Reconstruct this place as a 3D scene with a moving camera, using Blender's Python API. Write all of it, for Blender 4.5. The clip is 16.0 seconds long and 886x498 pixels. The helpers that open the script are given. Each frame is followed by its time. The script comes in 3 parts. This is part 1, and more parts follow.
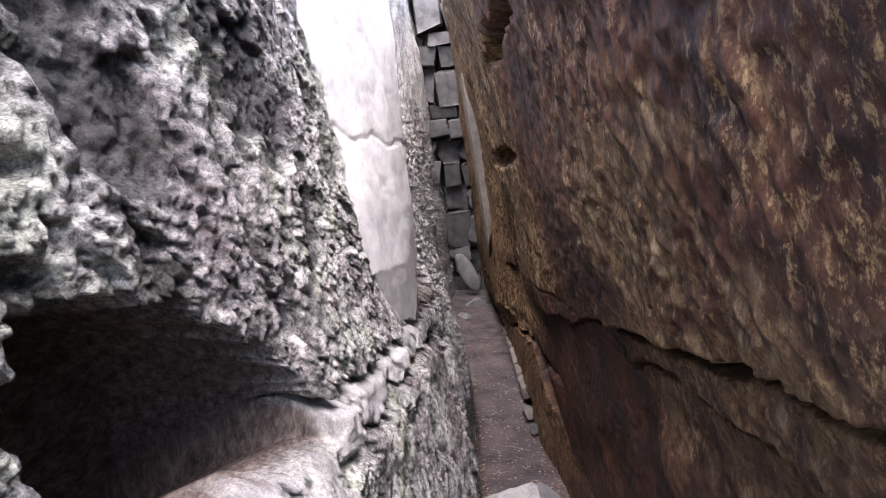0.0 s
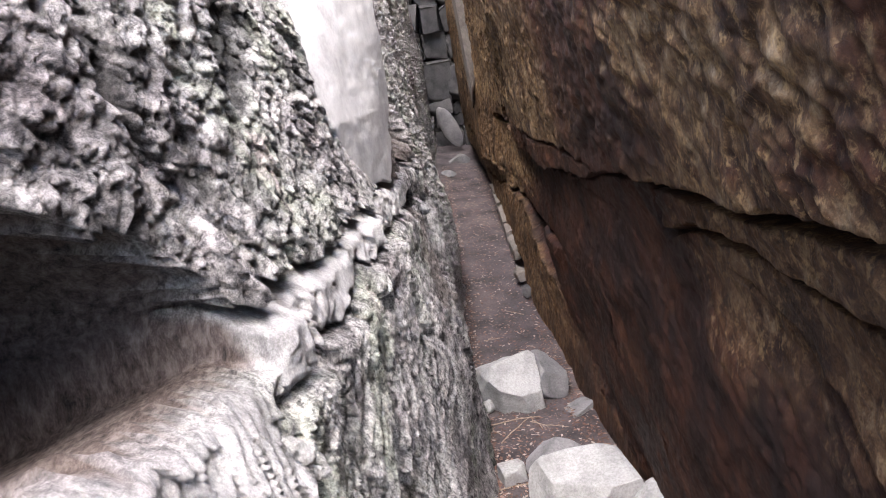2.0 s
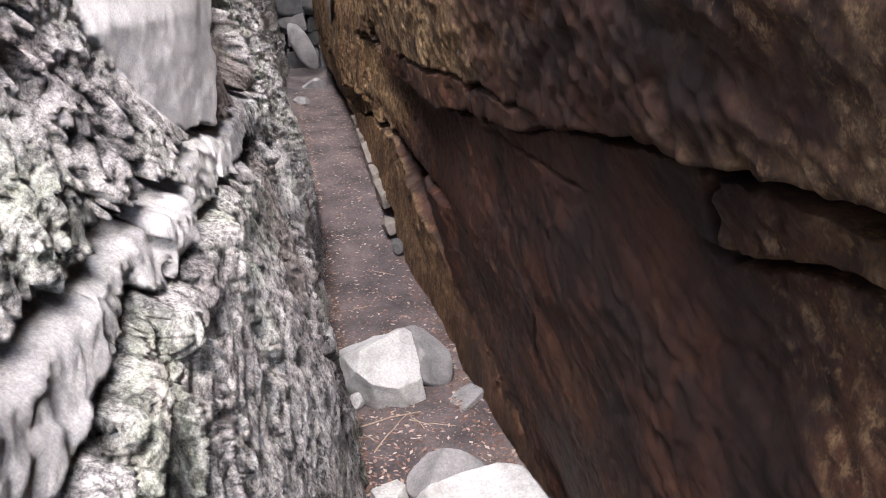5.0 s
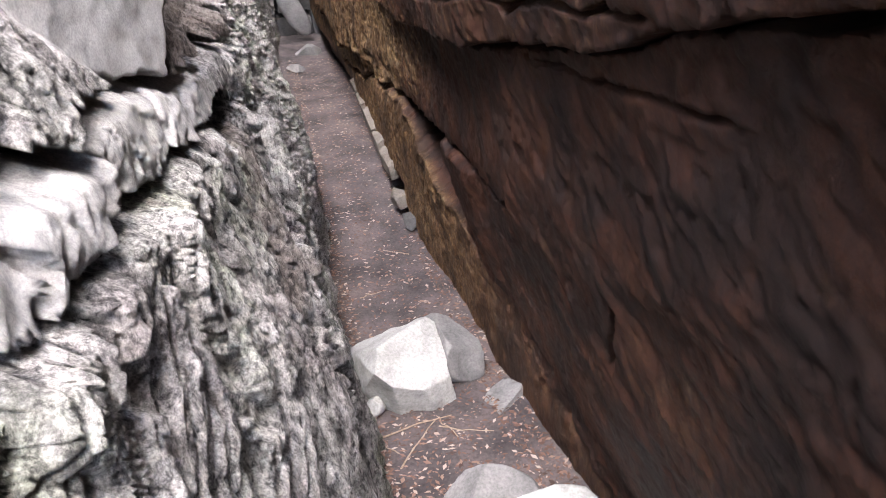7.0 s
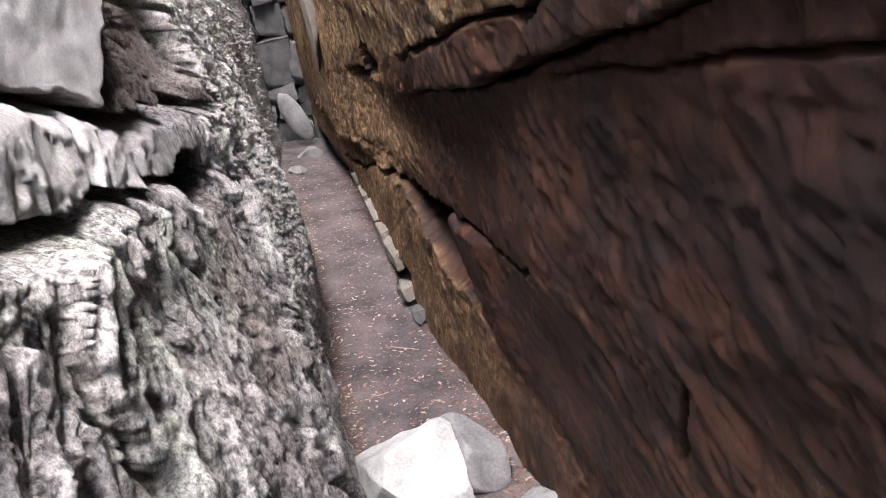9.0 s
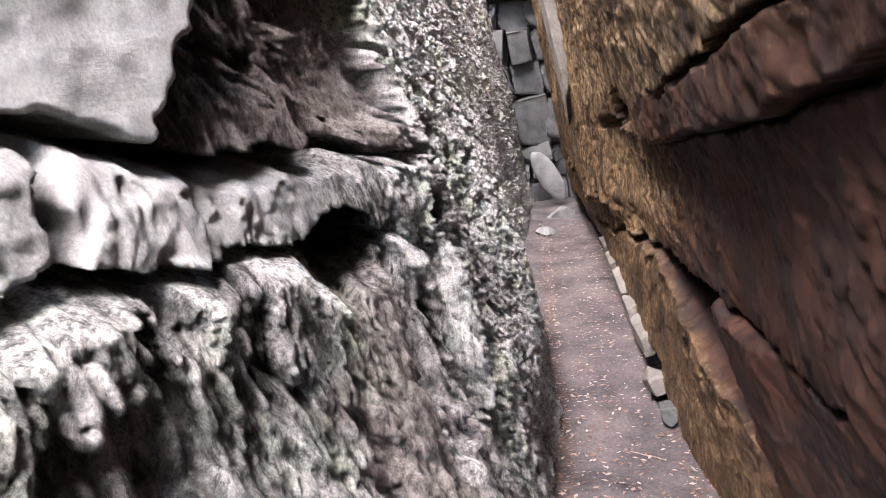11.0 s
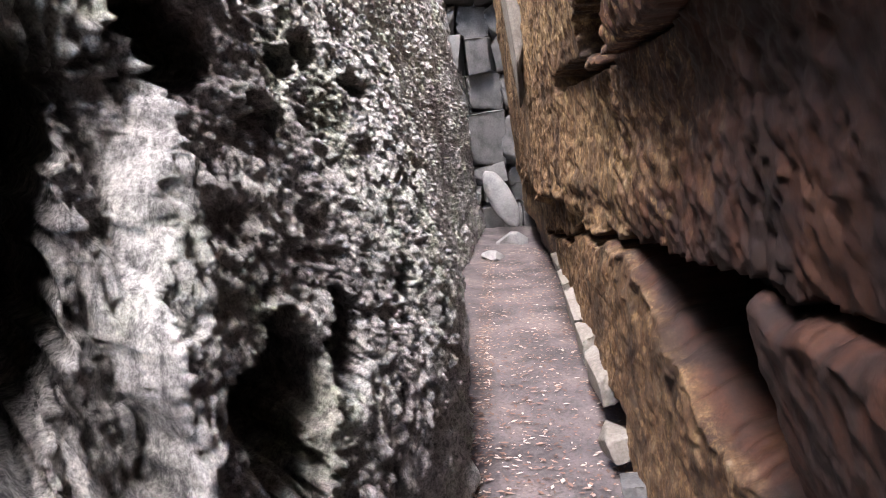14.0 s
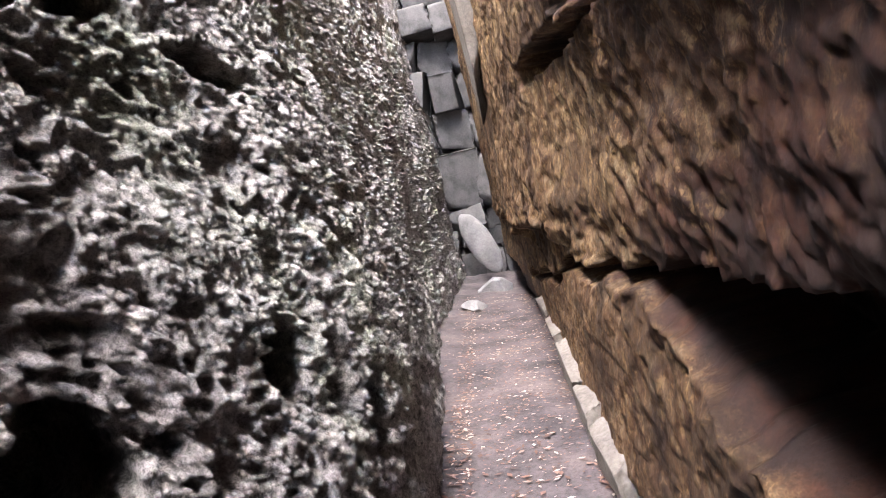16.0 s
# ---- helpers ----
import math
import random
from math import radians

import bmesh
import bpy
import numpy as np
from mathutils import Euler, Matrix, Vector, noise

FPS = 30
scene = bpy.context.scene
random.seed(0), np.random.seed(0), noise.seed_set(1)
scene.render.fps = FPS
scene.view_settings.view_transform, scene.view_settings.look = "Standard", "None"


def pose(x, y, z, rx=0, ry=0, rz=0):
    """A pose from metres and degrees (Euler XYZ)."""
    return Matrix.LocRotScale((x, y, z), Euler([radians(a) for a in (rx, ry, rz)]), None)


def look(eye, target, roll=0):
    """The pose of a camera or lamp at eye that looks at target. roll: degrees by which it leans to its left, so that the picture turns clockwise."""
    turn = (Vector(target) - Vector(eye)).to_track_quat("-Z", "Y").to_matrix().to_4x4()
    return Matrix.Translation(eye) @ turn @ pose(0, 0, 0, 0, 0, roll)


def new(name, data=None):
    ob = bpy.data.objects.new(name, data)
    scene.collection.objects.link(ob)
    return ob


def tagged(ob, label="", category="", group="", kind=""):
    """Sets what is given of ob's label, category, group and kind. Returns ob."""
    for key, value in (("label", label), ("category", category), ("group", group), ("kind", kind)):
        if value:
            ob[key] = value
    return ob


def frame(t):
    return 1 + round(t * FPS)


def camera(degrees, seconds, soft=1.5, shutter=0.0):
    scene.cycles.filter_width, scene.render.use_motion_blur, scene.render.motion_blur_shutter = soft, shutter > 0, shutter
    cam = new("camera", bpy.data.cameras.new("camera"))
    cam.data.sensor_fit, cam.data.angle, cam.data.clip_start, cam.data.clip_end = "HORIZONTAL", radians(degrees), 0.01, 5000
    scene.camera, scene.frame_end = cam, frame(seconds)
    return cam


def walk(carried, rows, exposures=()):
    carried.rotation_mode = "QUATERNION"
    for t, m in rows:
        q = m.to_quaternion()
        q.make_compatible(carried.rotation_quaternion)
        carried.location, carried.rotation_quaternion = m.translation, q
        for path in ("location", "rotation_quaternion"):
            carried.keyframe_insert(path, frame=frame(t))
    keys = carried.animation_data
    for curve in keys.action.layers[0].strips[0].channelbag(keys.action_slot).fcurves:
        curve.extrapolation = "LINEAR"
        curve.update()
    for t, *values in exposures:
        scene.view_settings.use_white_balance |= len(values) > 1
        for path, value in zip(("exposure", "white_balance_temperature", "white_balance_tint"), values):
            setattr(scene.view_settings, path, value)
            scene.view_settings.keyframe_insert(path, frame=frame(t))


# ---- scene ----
cam = camera(62.2, 16.0, 1.0)
METRES, EYE, TILT, LEAN, TURN = 7.0, 3.35, -6.0, 2.0, 0.0
ROWS = [
    (0.0, 0.0, 0.0, 0.0, 0.0, 0.0, -0.0),
    (0.5, 0.0015, 0.0091, -0.0075, -0.11, -5.46, 1.14),
    (1.0, 0.0105, 0.0439, -0.0107, -0.67, -8.15, 1.46),
    (1.5, 0.0126, 0.0778, -0.0104, -0.06, -9.97, 0.96),
    (2.0, 0.0026, 0.1139, -0.0089, -1.5, -11.1, 2.22),
    (2.5, 0.001, 0.1504, -0.0041, -6.62, -13.13, 4.32),
    (3.0, 0.0044, 0.1876, -0.0038, -8.09, -14.25, 4.64),
    (3.5, 0.0036, 0.2202, -0.0065, -9.77, -16.03, 3.49),
    (6.0, 0.0096, 0.3539, -0.0313, -12.84, -17.2, -1.39),
    (6.5, 0.011, 0.3824, -0.0404, -13.19, -17.83, -0.8),
    (7.0, 0.0147, 0.4083, -0.043, -12.93, -19.42, 2.57),
    (7.5, 0.0198, 0.4174, -0.0505, -16.2, -20.51, 4.31),
    (8.0, 0.0215, 0.4318, -0.0617, -17.45, -19.58, 5.74),
    (8.5, 0.0273, 0.4472, -0.0797, -15.31, -8.83, 10.86),
    (9.0, 0.025, 0.47, -0.0788, -12.89, -11.2, 5.11),
    (9.5, 0.0298, 0.4879, -0.07, -7.65, -9.75, 3.04),
    (10.0, 0.0449, 0.5092, -0.0674, 2.96, -6.94, 0.42),
    (12.5, 0.0546, 0.7092, -0.1282, 6.49, -4.11, 7.95),
    (13.0, 0.0586, 0.7429, -0.1298, 2.85, -4.38, 9.41),
    (13.5, 0.0714, 0.7694, -0.1318, 8.03, -1.62, 2.75),
    (14.0, 0.0744, 0.7986, -0.1424, 4.32, -1.59, 0.94),
    (14.5, 0.0775, 0.8286, -0.1503, 1.77, 3.64, 1.83),
    (15.0, 0.0867, 0.8678, -0.1518, 1.36, 4.36, 3.68),
    (15.5, 0.0935, 0.9013, -0.1521, 3.11, 4.07, 4.83),
    (16.0, 0.0905, 0.9439, -0.149, 3.55, 2.54, 5.44),
]
walk(cam, [(t, pose(0, 0, EYE, TILT, LEAN, TURN) @ pose(METRES * x, METRES * y, METRES * z, 90 + pitch, roll, yaw)) for t, x, y, z, yaw, pitch, roll in ROWS],
     [(0, 2.7, 6500, 19), (1, 2.9, 6500, 17), (3.5, 3.1, 6500, 15), (6, 3.45, 6500, 14), (9, 3.7, 6500, 14), (10, 4.05, 6500, 14), (12.5, 4.1, 6500, 15), (14.5, 4.3, 6500, 15), (16, 4.4, 6500, 15)])

# ---- light ----
world = bpy.data.worlds.new("sky")
scene.world = world
world.use_nodes = True
wn = world.node_tree.nodes
sky = wn.new("ShaderNodeTexSky")
sky.sky_type, sky.sun_disc = "NISHITA", False
sky.sun_elevation, sky.sun_rotation = radians(58), radians(200)
world.node_tree.links.new(sky.outputs[0], wn["Background"].inputs[0])
wn["Background"].inputs[1].default_value = 0.15
sun = new("sun", bpy.data.lights.new("sun", "SUN"))
sun.data.energy, sun.data.angle, sun.data.color = 3.0, radians(55), (1.0, 0.96, 0.92)
sun.matrix_world = look((0, 0, 20), (-0.4, 5.0, 10.0))


# ---- noise ----
def lattice(ix, iy, iz, seed):
    h = (ix.astype(np.int64) * 374761393 + iy.astype(np.int64) * 668265263 + iz.astype(np.int64) * 2147483647 + seed * 974711) & 0xFFFFFFFF
    h = ((h ^ (h >> 13)) * 1274126177) & 0xFFFFFFFF
    h = ((h ^ (h >> 16)) * 2246822519) & 0xFFFFFFFF
    return ((h ^ (h >> 15)) & 0xFFFF) / 32767.5 - 1.0


def smooth_noise(x, y, z, seed=0):
    """Value noise in -1..1."""
    fx, fy, fz = np.floor(x), np.floor(y), np.floor(z)
    u, v, w = x - fx, y - fy, z - fz
    u, v, w = u * u * (3 - 2 * u), v * v * (3 - 2 * v), w * w * (3 - 2 * w)
    total = 0
    for a in (0, 1):
        for b in (0, 1):
            for c in (0, 1):
                weight = (u if a else 1 - u) * (v if b else 1 - v) * (w if c else 1 - w)
                total = total + weight * lattice(fx + a, fy + b, fz + c, seed)
    return total


def fbm(x, y, z, octaves=4, gain=0.5, seed=0):
    total, amp = 0, 1.0
    for k in range(octaves):
        total = total + amp * smooth_noise(x * 2 ** k + 17.3 * k, y * 2 ** k + 5.1 * k, z * 2 ** k, seed + k)
        amp *= gain
    return total


def ridged(x, y, z, octaves=3, seed=0):
    """Sharp crests: 1 on the crest, near 0 in the hollows."""
    total, amp, norm = 0, 1.0, 0
    for k in range(octaves):
        total = total + amp * (1 - np.abs(smooth_noise(x * 2 ** k + 9.7 * k, y * 2 ** k, z * 2 ** k + 3.3 * k, seed + k)))
        norm += amp
        amp *= 0.5
    return total / norm


def cells(u, v, seed=0):
    """Jittered cells: distance to the nearest and next centre, and a random value of the cell in -1..1."""
    iu, iv = np.floor(u), np.floor(v)
    f1, f2, pick = np.full(u.shape, 9.0), np.full(u.shape, 9.0), np.zeros(u.shape)
    for a in (-1, 0, 1):
        for b in (-1, 0, 1):
            cu, cv = iu + a, iv + b
            r = lattice(cu, cv, cu * 0, seed)
            dist = np.hypot(cu + 0.5 + 0.45 * r - u, cv + 0.5 + 0.45 * lattice(cu, cv, cu * 0 + 1, seed) - v)
            near = dist < f1
            f2 = np.where(near, f1, np.minimum(f2, dist))
            pick = np.where(near, lattice(cu, cv, cu * 0 + 2, seed), pick)
            f1 = np.minimum(f1, dist)
    return f1, f2, pick


def step(a, b, v):
    t = np.clip((v - a) / (b - a), 0, 1)
    return t * t * (3 - 2 * t)


# ---- materials ----
def shader(name, rough=0.9):
    m = bpy.data.materials.new(name)
    m.use_nodes = True
    n, l = m.node_tree.nodes, m.node_tree.links
    b = n["Principled BSDF"]
    b.inputs["Roughness"].default_value = rough
    b.inputs["Specular IOR Level"].default_value = 0.25
    return m, n, l, b


def tex_noise(n, l, coord, scale, detail=6, rough=0.6, stretch=(1, 1, 1), turn=(0, 0, 0), distort=0.0):
    mp = n.new("ShaderNodeMapping")
    mp.inputs["Scale"].default_value = stretch
    mp.inputs["Rotation"].default_value = turn
    l.new(coord, mp.inputs[0])
    t = n.new("ShaderNodeTexNoise")
    t.inputs["Scale"].default_value, t.inputs["Detail"].default_value = scale, detail
    t.inputs["Roughness"].default_value, t.inputs["Distortion"].default_value = rough, distort
    l.new(mp.outputs[0], t.inputs["Vector"])
    return t.outputs[0]


def ramp(n, l, fac, stops):
    r = n.new("ShaderNodeValToRGB")
    while len(r.color_ramp.elements) < len(stops):
        r.color_ramp.elements.new(0.5)
    for e, (p, c) in zip(r.color_ramp.elements, stops):
        e.position, e.color = p, (*c, 1) if len(c) == 3 else (c[0], c[0], c[0], 1)
    l.new(fac, r.inputs[0])
    return r.outputs[0]


def mix(n, l, fac, a, b, kind="MIX"):
    m = n.new("ShaderNodeMix")
    m.data_type, m.blend_type = "RGBA", kind
    for s, v in ((m.inputs[0], fac), (m.inputs[6], a), (m.inputs[7], b)):
        if isinstance(v, (int, float)):
            s.default_value = v
        elif isinstance(v, tuple):
            s.default_value = (*v, 1)
        else:
            l.new(v, s)
    return m.outputs[2]


def bump(n, l, b, layers):
    prev = None
    for height, strength, dist in layers:
        k = n.new("ShaderNodeBump")
        k.inputs["Strength"].default_value, k.inputs["Distance"].default_value = strength, dist
        l.new(height, k.inputs["Height"])
        if prev:
            l.new(prev, k.inputs["Normal"])
        prev = k.outputs[0]
    l.new(prev, b.inputs["Normal"])


def zone(n, name):
    a = n.new("ShaderNodeAttribute")
    a.attribute_name = name
    return a.outputs["Fac"]


def ridge_tex(n, l, coord, scale, detail=5, stretch=(1, 1, 1), turn=(0, 0, 0)):
    mp = n.new("ShaderNodeMapping")
    mp.inputs["Scale"].default_value = stretch
    mp.inputs["Rotation"].default_value = turn
    l.new(coord, mp.inputs[0])
    t = n.new("ShaderNodeTexNoise")
    t.noise_type = "RIDGED_MULTIFRACTAL"
    t.inputs["Scale"].default_value, t.inputs["Detail"].default_value = scale, detail
    t.inputs["Roughness"].default_value = 0.6
    l.new(mp.outputs[0], t.inputs["Vector"])
    return t.outputs[0]


def scaled(n, l, value, factor):
    k = n.new("ShaderNodeMath")
    k.operation = "MULTIPLY"
    l.new(value, k.inputs[0])
    l.new(factor, k.inputs[1])
    return k.outputs[0]


def grey_rock():
    """Weathered fluted quartzite: pale flakes, black lichen with painted shade, smooth pale fracture faces, brown stain
    in hollows that also paints their shade.
    """
    m, n, l, b = shader("grey_rock", 0.88)
    co = n.new("ShaderNodeTexCoord").outputs["Object"]
    big = tex_noise(n, l, co, 1.4, 6, 0.65, distort=0.5)
    tone = tex_noise(n, l, co, 3.2, 8, 0.72)
    flute = tex_noise(n, l, co, 40, 9, 0.8, (1, 1, 0.36), (radians(8), 0, 0), 0.3)
    long = tex_noise(n, l, co, 36, 9, 0.8, (1, 0.36, 1), (radians(10), 0, 0), 0.3)
    lay = mix(n, l, zone(n, "bedded"), flute, long)
    crest = ridge_tex(n, l, co, 34, 6, (1, 1, 0.45), (radians(8), 0, 0))
    fine = tex_noise(n, l, co, 150, 7, 0.78)
    grain = ramp(n, l, lay, [(0.36, (0.045, 0.042, 0.045)), (0.44, (0.20, 0.192, 0.19)), (0.51, (0.46, 0.445, 0.43)), (0.62, (0.74, 0.72, 0.70))])
    tint = ramp(n, l, big, [(0.30, (0.52, 0.46, 0.47)), (0.44, (0.90, 0.86, 0.86)), (0.54, (1.0, 0.99, 0.96)), (0.62, (0.88, 0.93, 0.80)), (0.70, (1.0, 0.9, 0.87))])
    # Lichen noise plus the tone zone, which carries painted light and shade.
    lichen_shade = n.new("ShaderNodeMath")
    lichen_shade.operation = "ADD"
    l.new(tone, lichen_shade.inputs[0])
    l.new(zone(n, "tone"), lichen_shade.inputs[1])
    dark = ramp(n, l, lichen_shade.outputs[0], [(0.36, (0.13,)), (0.44, (0.55,)), (0.54, (1.0,)), (0.70, (1.2,))])
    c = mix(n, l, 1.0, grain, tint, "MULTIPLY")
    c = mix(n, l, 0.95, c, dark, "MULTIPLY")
    speck = ramp(n, l, fine, [(0.40, (0.25,)), (0.59, (1.35,))])
    c = mix(n, l, 0.55, c, speck, "MULTIPLY")
    plain = ramp(n, l, tex_noise(n, l, co, 7, 8, 0.7), [(0.3, (0.35, 0.33, 0.32)), (0.5, (0.51, 0.488, 0.474)), (0.65, (0.60, 0.578, 0.56))])
    plain = mix(n, l, 0.3, plain, speck, "MULTIPLY")
    c = mix(n, l, zone(n, "pale"), c, plain)
    # Brown of the hollows; its dark values also paint their shade.
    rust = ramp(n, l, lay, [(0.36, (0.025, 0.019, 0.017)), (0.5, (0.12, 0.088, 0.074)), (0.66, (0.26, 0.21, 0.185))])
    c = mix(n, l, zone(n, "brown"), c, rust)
    l.new(c, b.inputs["Base Color"])
    soft = n.new("ShaderNodeMath")
    soft.operation = "MULTIPLY_ADD"
    l.new(zone(n, "pale"), soft.inputs[0])
    soft.inputs[1].default_value, soft.inputs[2].default_value = -1.0, 1.0
    soft = soft.outputs[0]
    bump(n, l, b, [(scaled(n, l, crest, soft), 0.9, 0.012), (scaled(n, l, lay, soft), 1.0, 0.03), (fine, 0.9, 0.008)])
    return m


def brown_rock():
    """Iron-stained rock: brown base darkened for the overhang's shade, rust with golden crusts, grey scuffs."""
    m, n, l, b = shader("brown_rock", 0.62)
    b.inputs["Specular IOR Level"].default_value = 0.22
    co = n.new("ShaderNodeTexCoord").outputs["Object"]
    big = tex_noise(n, l, co, 1.5, 7, 0.6, distort=0.6)
    mid = tex_noise(n, l, co, 4, 9, 0.66, (1, 1, 0.7), (radians(-28), 0, 0), 0.4)
    streak = tex_noise(n, l, co, 15, 9, 0.74, (1, 1, 0.7), (radians(-28), 0, 0), 0.3)
    fine = tex_noise(n, l, co, 120, 7, 0.8)
    crest = ridge_tex(n, l, co, 20, 6, (1, 1, 0.7), (radians(-28), 0, 0))
    base = ramp(n, l, mid, [(0.32, (0.015, 0.009, 0.0075)), (0.46, (0.030, 0.0155, 0.0115)), (0.57, (0.056, 0.022, 0.013)), (0.68, (0.085, 0.037, 0.02)), (0.80, (0.075, 0.058, 0.05))])
    rust = ramp(n, l, streak, [(0.34, (0.018, 0.009, 0.007)), (0.46, (0.056, 0.021, 0.012)), (0.57, (0.105, 0.045, 0.022)), (0.70, (0.23, 0.14, 0.068))])
    gold = ramp(n, l, streak, [(0.35, (0.028, 0.016, 0.011)), (0.46, (0.100, 0.056, 0.028)), (0.56, (0.195, 0.125, 0.064)), (0.68, (0.38, 0.30, 0.20))])
    c = mix(n, l, ramp(n, l, big, [(0.52, (0.0,)), (0.64, (0.4,))]), base, rust)
    blot = ramp(n, l, mid, [(0.38, (0.2,)), (0.54, (1.0,))])
    c = mix(n, l, scaled(n, l, zone(n, "rust"), blot), c, rust)
    tan = scaled(n, l, zone(n, "tan"), blot)
    c = mix(n, l, tan, c, gold)
    fleck = tex_noise(n, l, co, 34, 9, 0.8, (1, 1, 0.6), (radians(-24), 0, 0), 0.2)
    where = n.new("ShaderNodeMath")
    where.operation = "MAXIMUM"
    l.new(tan, where.inputs[0])
    l.new(scaled(n, l, zone(n, "rust"), ramp(n, l, big, [(0.42, (0.0,)), (0.56, (1.0,))])), where.inputs[1])
    gate = scaled(n, l, where.outputs[0], ramp(n, l, fleck, [(0.52, (0.0,)), (0.60, (0.9,))]))
    c = mix(n, l, gate, c, (0.36, 0.235, 0.115))
    speck = ramp(n, l, fine, [(0.36, (0.45,)), (0.60, (1.2,))])
    c = mix(n, l, 0.8, c, speck, "MULTIPLY")
    l.new(c, b.inputs["Base Color"])
    bump(n, l, b, [(fleck, 0.7, 0.010), (crest, 0.3, 0.005), (streak, 0.4, 0.014), (fine, 0.6, 0.005)])
    return m


def boulder_rock(name, lo, hi):
    m, n, l, b = shader(name, 0.85)
    co = n.new("ShaderNodeTexCoord").outputs["Object"]
    a = tex_noise(n, l, co, 4, 8, 0.65)
    f = tex_noise(n, l, co, 60, 6, 0.7)
    c = ramp(n, l, a, [(0.3, lo), (0.55, hi), (0.75, tuple(min(1, v * 1.08) for v in hi))])
    c = mix(n, l, 0.7, c, ramp(n, l, f, [(0.35, (0.6,)), (0.6, (1.05,))]), "MULTIPLY")
    l.new(c, b.inputs["Base Color"])
    bump(n, l, b, [(a, 0.4, 0.03), (f, 0.4, 0.006)])
    return m


def soil():
    m, n, l, b = shader("soil", 0.95)
    co = n.new("ShaderNodeTexCoord").outputs["Object"]
    a = tex_noise(n, l, co, 2.2, 6, 0.6)
    f = tex_noise(n, l, co, 45, 8, 0.75)
    c = ramp(n, l, a, [(0.32, (0.05, 0.044, 0.047)), (0.5, (0.10, 0.087, 0.09)), (0.66, (0.155, 0.128, 0.125))])
    c = mix(n, l, 0.9, c, ramp(n, l, f, [(0.3, (0.5, 0.47, 0.46)), (0.55, (1, 0.97, 0.95)), (0.75, (1.3, 1.12, 1.0))]), "MULTIPLY")
    l.new(c, b.inputs["Base Color"])
    bump(n, l, b, [(a, 0.3, 0.05), (f, 0.6, 0.012)])
    return m


def leaf_mat():
    m, n, l, b = shader("dry_leaf", 0.8)
    g = n.new("ShaderNodeNewGeometry").outputs["Random Per Island"]
    l.new(ramp(n, l, g, [(0.0, (0.07, 0.045, 0.038)), (0.4, (0.155, 0.088, 0.066)), (0.7, (0.24, 0.15, 0.115)), (1.0, (0.46, 0.38, 0.33))]), b.inputs["Base Color"])
    return m


GREY, BROWN, SOIL, LEAF = grey_rock(), brown_rock(), soil(), leaf_mat()
WHITE = boulder_rock("pale_boulder", (0.25, 0.245, 0.23), (0.45, 0.44, 0.42))
SLATE = boulder_rock("grey_stone", (0.13, 0.125, 0.125), (0.25, 0.24, 0.235))
DARK = boulder_rock("dark_stone", (0.05, 0.049, 0.05), (0.115, 0.11, 0.108))
TAN = boulder_rock("tan_stone", (0.105, 0.09, 0.076), (0.20, 0.176, 0.152))


# ---- the two rock walls ----
def sheet(name, ys, zs, P, mat, masks):
    """A grid of points P[y, z] as one mesh, with zone masks on its points."""
    ny, nz = P.shape[:2]
    me = bpy.data.meshes.new(name)
    me.vertices.add(ny * nz)
    me.vertices.foreach_set("co", P.reshape(-1).astype(np.float32))
    i = np.arange(ny * nz).reshape(ny, nz)
    q = np.stack([i[:-1, :-1], i[1:, :-1], i[1:, 1:], i[:-1, 1:]], -1).reshape(-1, 4)
    me.loops.add(q.size)
    me.polygons.add(len(q))
    me.loops.foreach_set("vertex_index", q.reshape(-1).astype(np.int32))
    me.polygons.foreach_set("loop_start", np.arange(0, q.size, 4, dtype=np.int32))
    me.polygons.foreach_set("use_smooth", np.ones(len(q), dtype=bool))
    for key, v in masks.items():
        me.attributes.new(key, "FLOAT", "POINT").data.foreach_set("value", v.reshape(-1).astype(np.float32))
    me.update(calc_edges=True)
    me.validate()
    me.materials.append(mat)
    return tagged(new(name, me), kind="structure")


def spaced(*spans):
    """Coordinates from (start, end, spacing) spans set end to end."""
    return np.concatenate([np.linspace(a, b, max(2, round((b - a) / s)), endpoint=False) for a, b, s in spans] + [[spans[-1][1]]])


def line_at(Y, pts, wob=0.02, seed=0, freq=3.0):
    """Height of a crack over y, and a mask that fades at its ends."""
    p = np.array(pts)
    z = np.interp(Y, p[:, 0], p[:, 1]) + wob * fbm(Y * freq, Y * 0 + seed, Y * 0, 4, 0.55, seed)
    return z, step(p[0, 0] - 0.08, p[0, 0] + 0.08, Y) * (1 - step(p[-1, 0] - 0.15, p[-1, 0] + 0.15, Y))


def pocket(Y, Z, y, z, ry, rz, lean=0.0):
    """A soft oval hollow, 1 in the middle."""
    dz = Z - z
    dy = Y - y - lean * dz
    r = np.sqrt((dy / ry) ** 2 + (dz / rz) ** 2) + 0.30 * fbm(Y * 7, Z * 7, Z * 0, 4, 0.6, 31)
    return 1 - step(0.78, 1.06, r)


LEFT_Y = (-6, 0, 2, 3.3, 4, 5, 6.4, 7.6, 9, 10, 11, 13.3, 19)
LEFT_X = (-0.9, -0.3, -0.2, -0.165, -0.125, -0.07, -0.015, 0.0, 0.045, 0.02, -0.06, -0.13, 0.16)
RIGHT_Y = (-6, 0, 8.3, 9, 9.65, 10.7, 13, 17, 19)
RIGHT_X = (1.5, 0.98, 0.98, 0.96, 0.86, 0.73, 0.72, 0.79, 0.8)


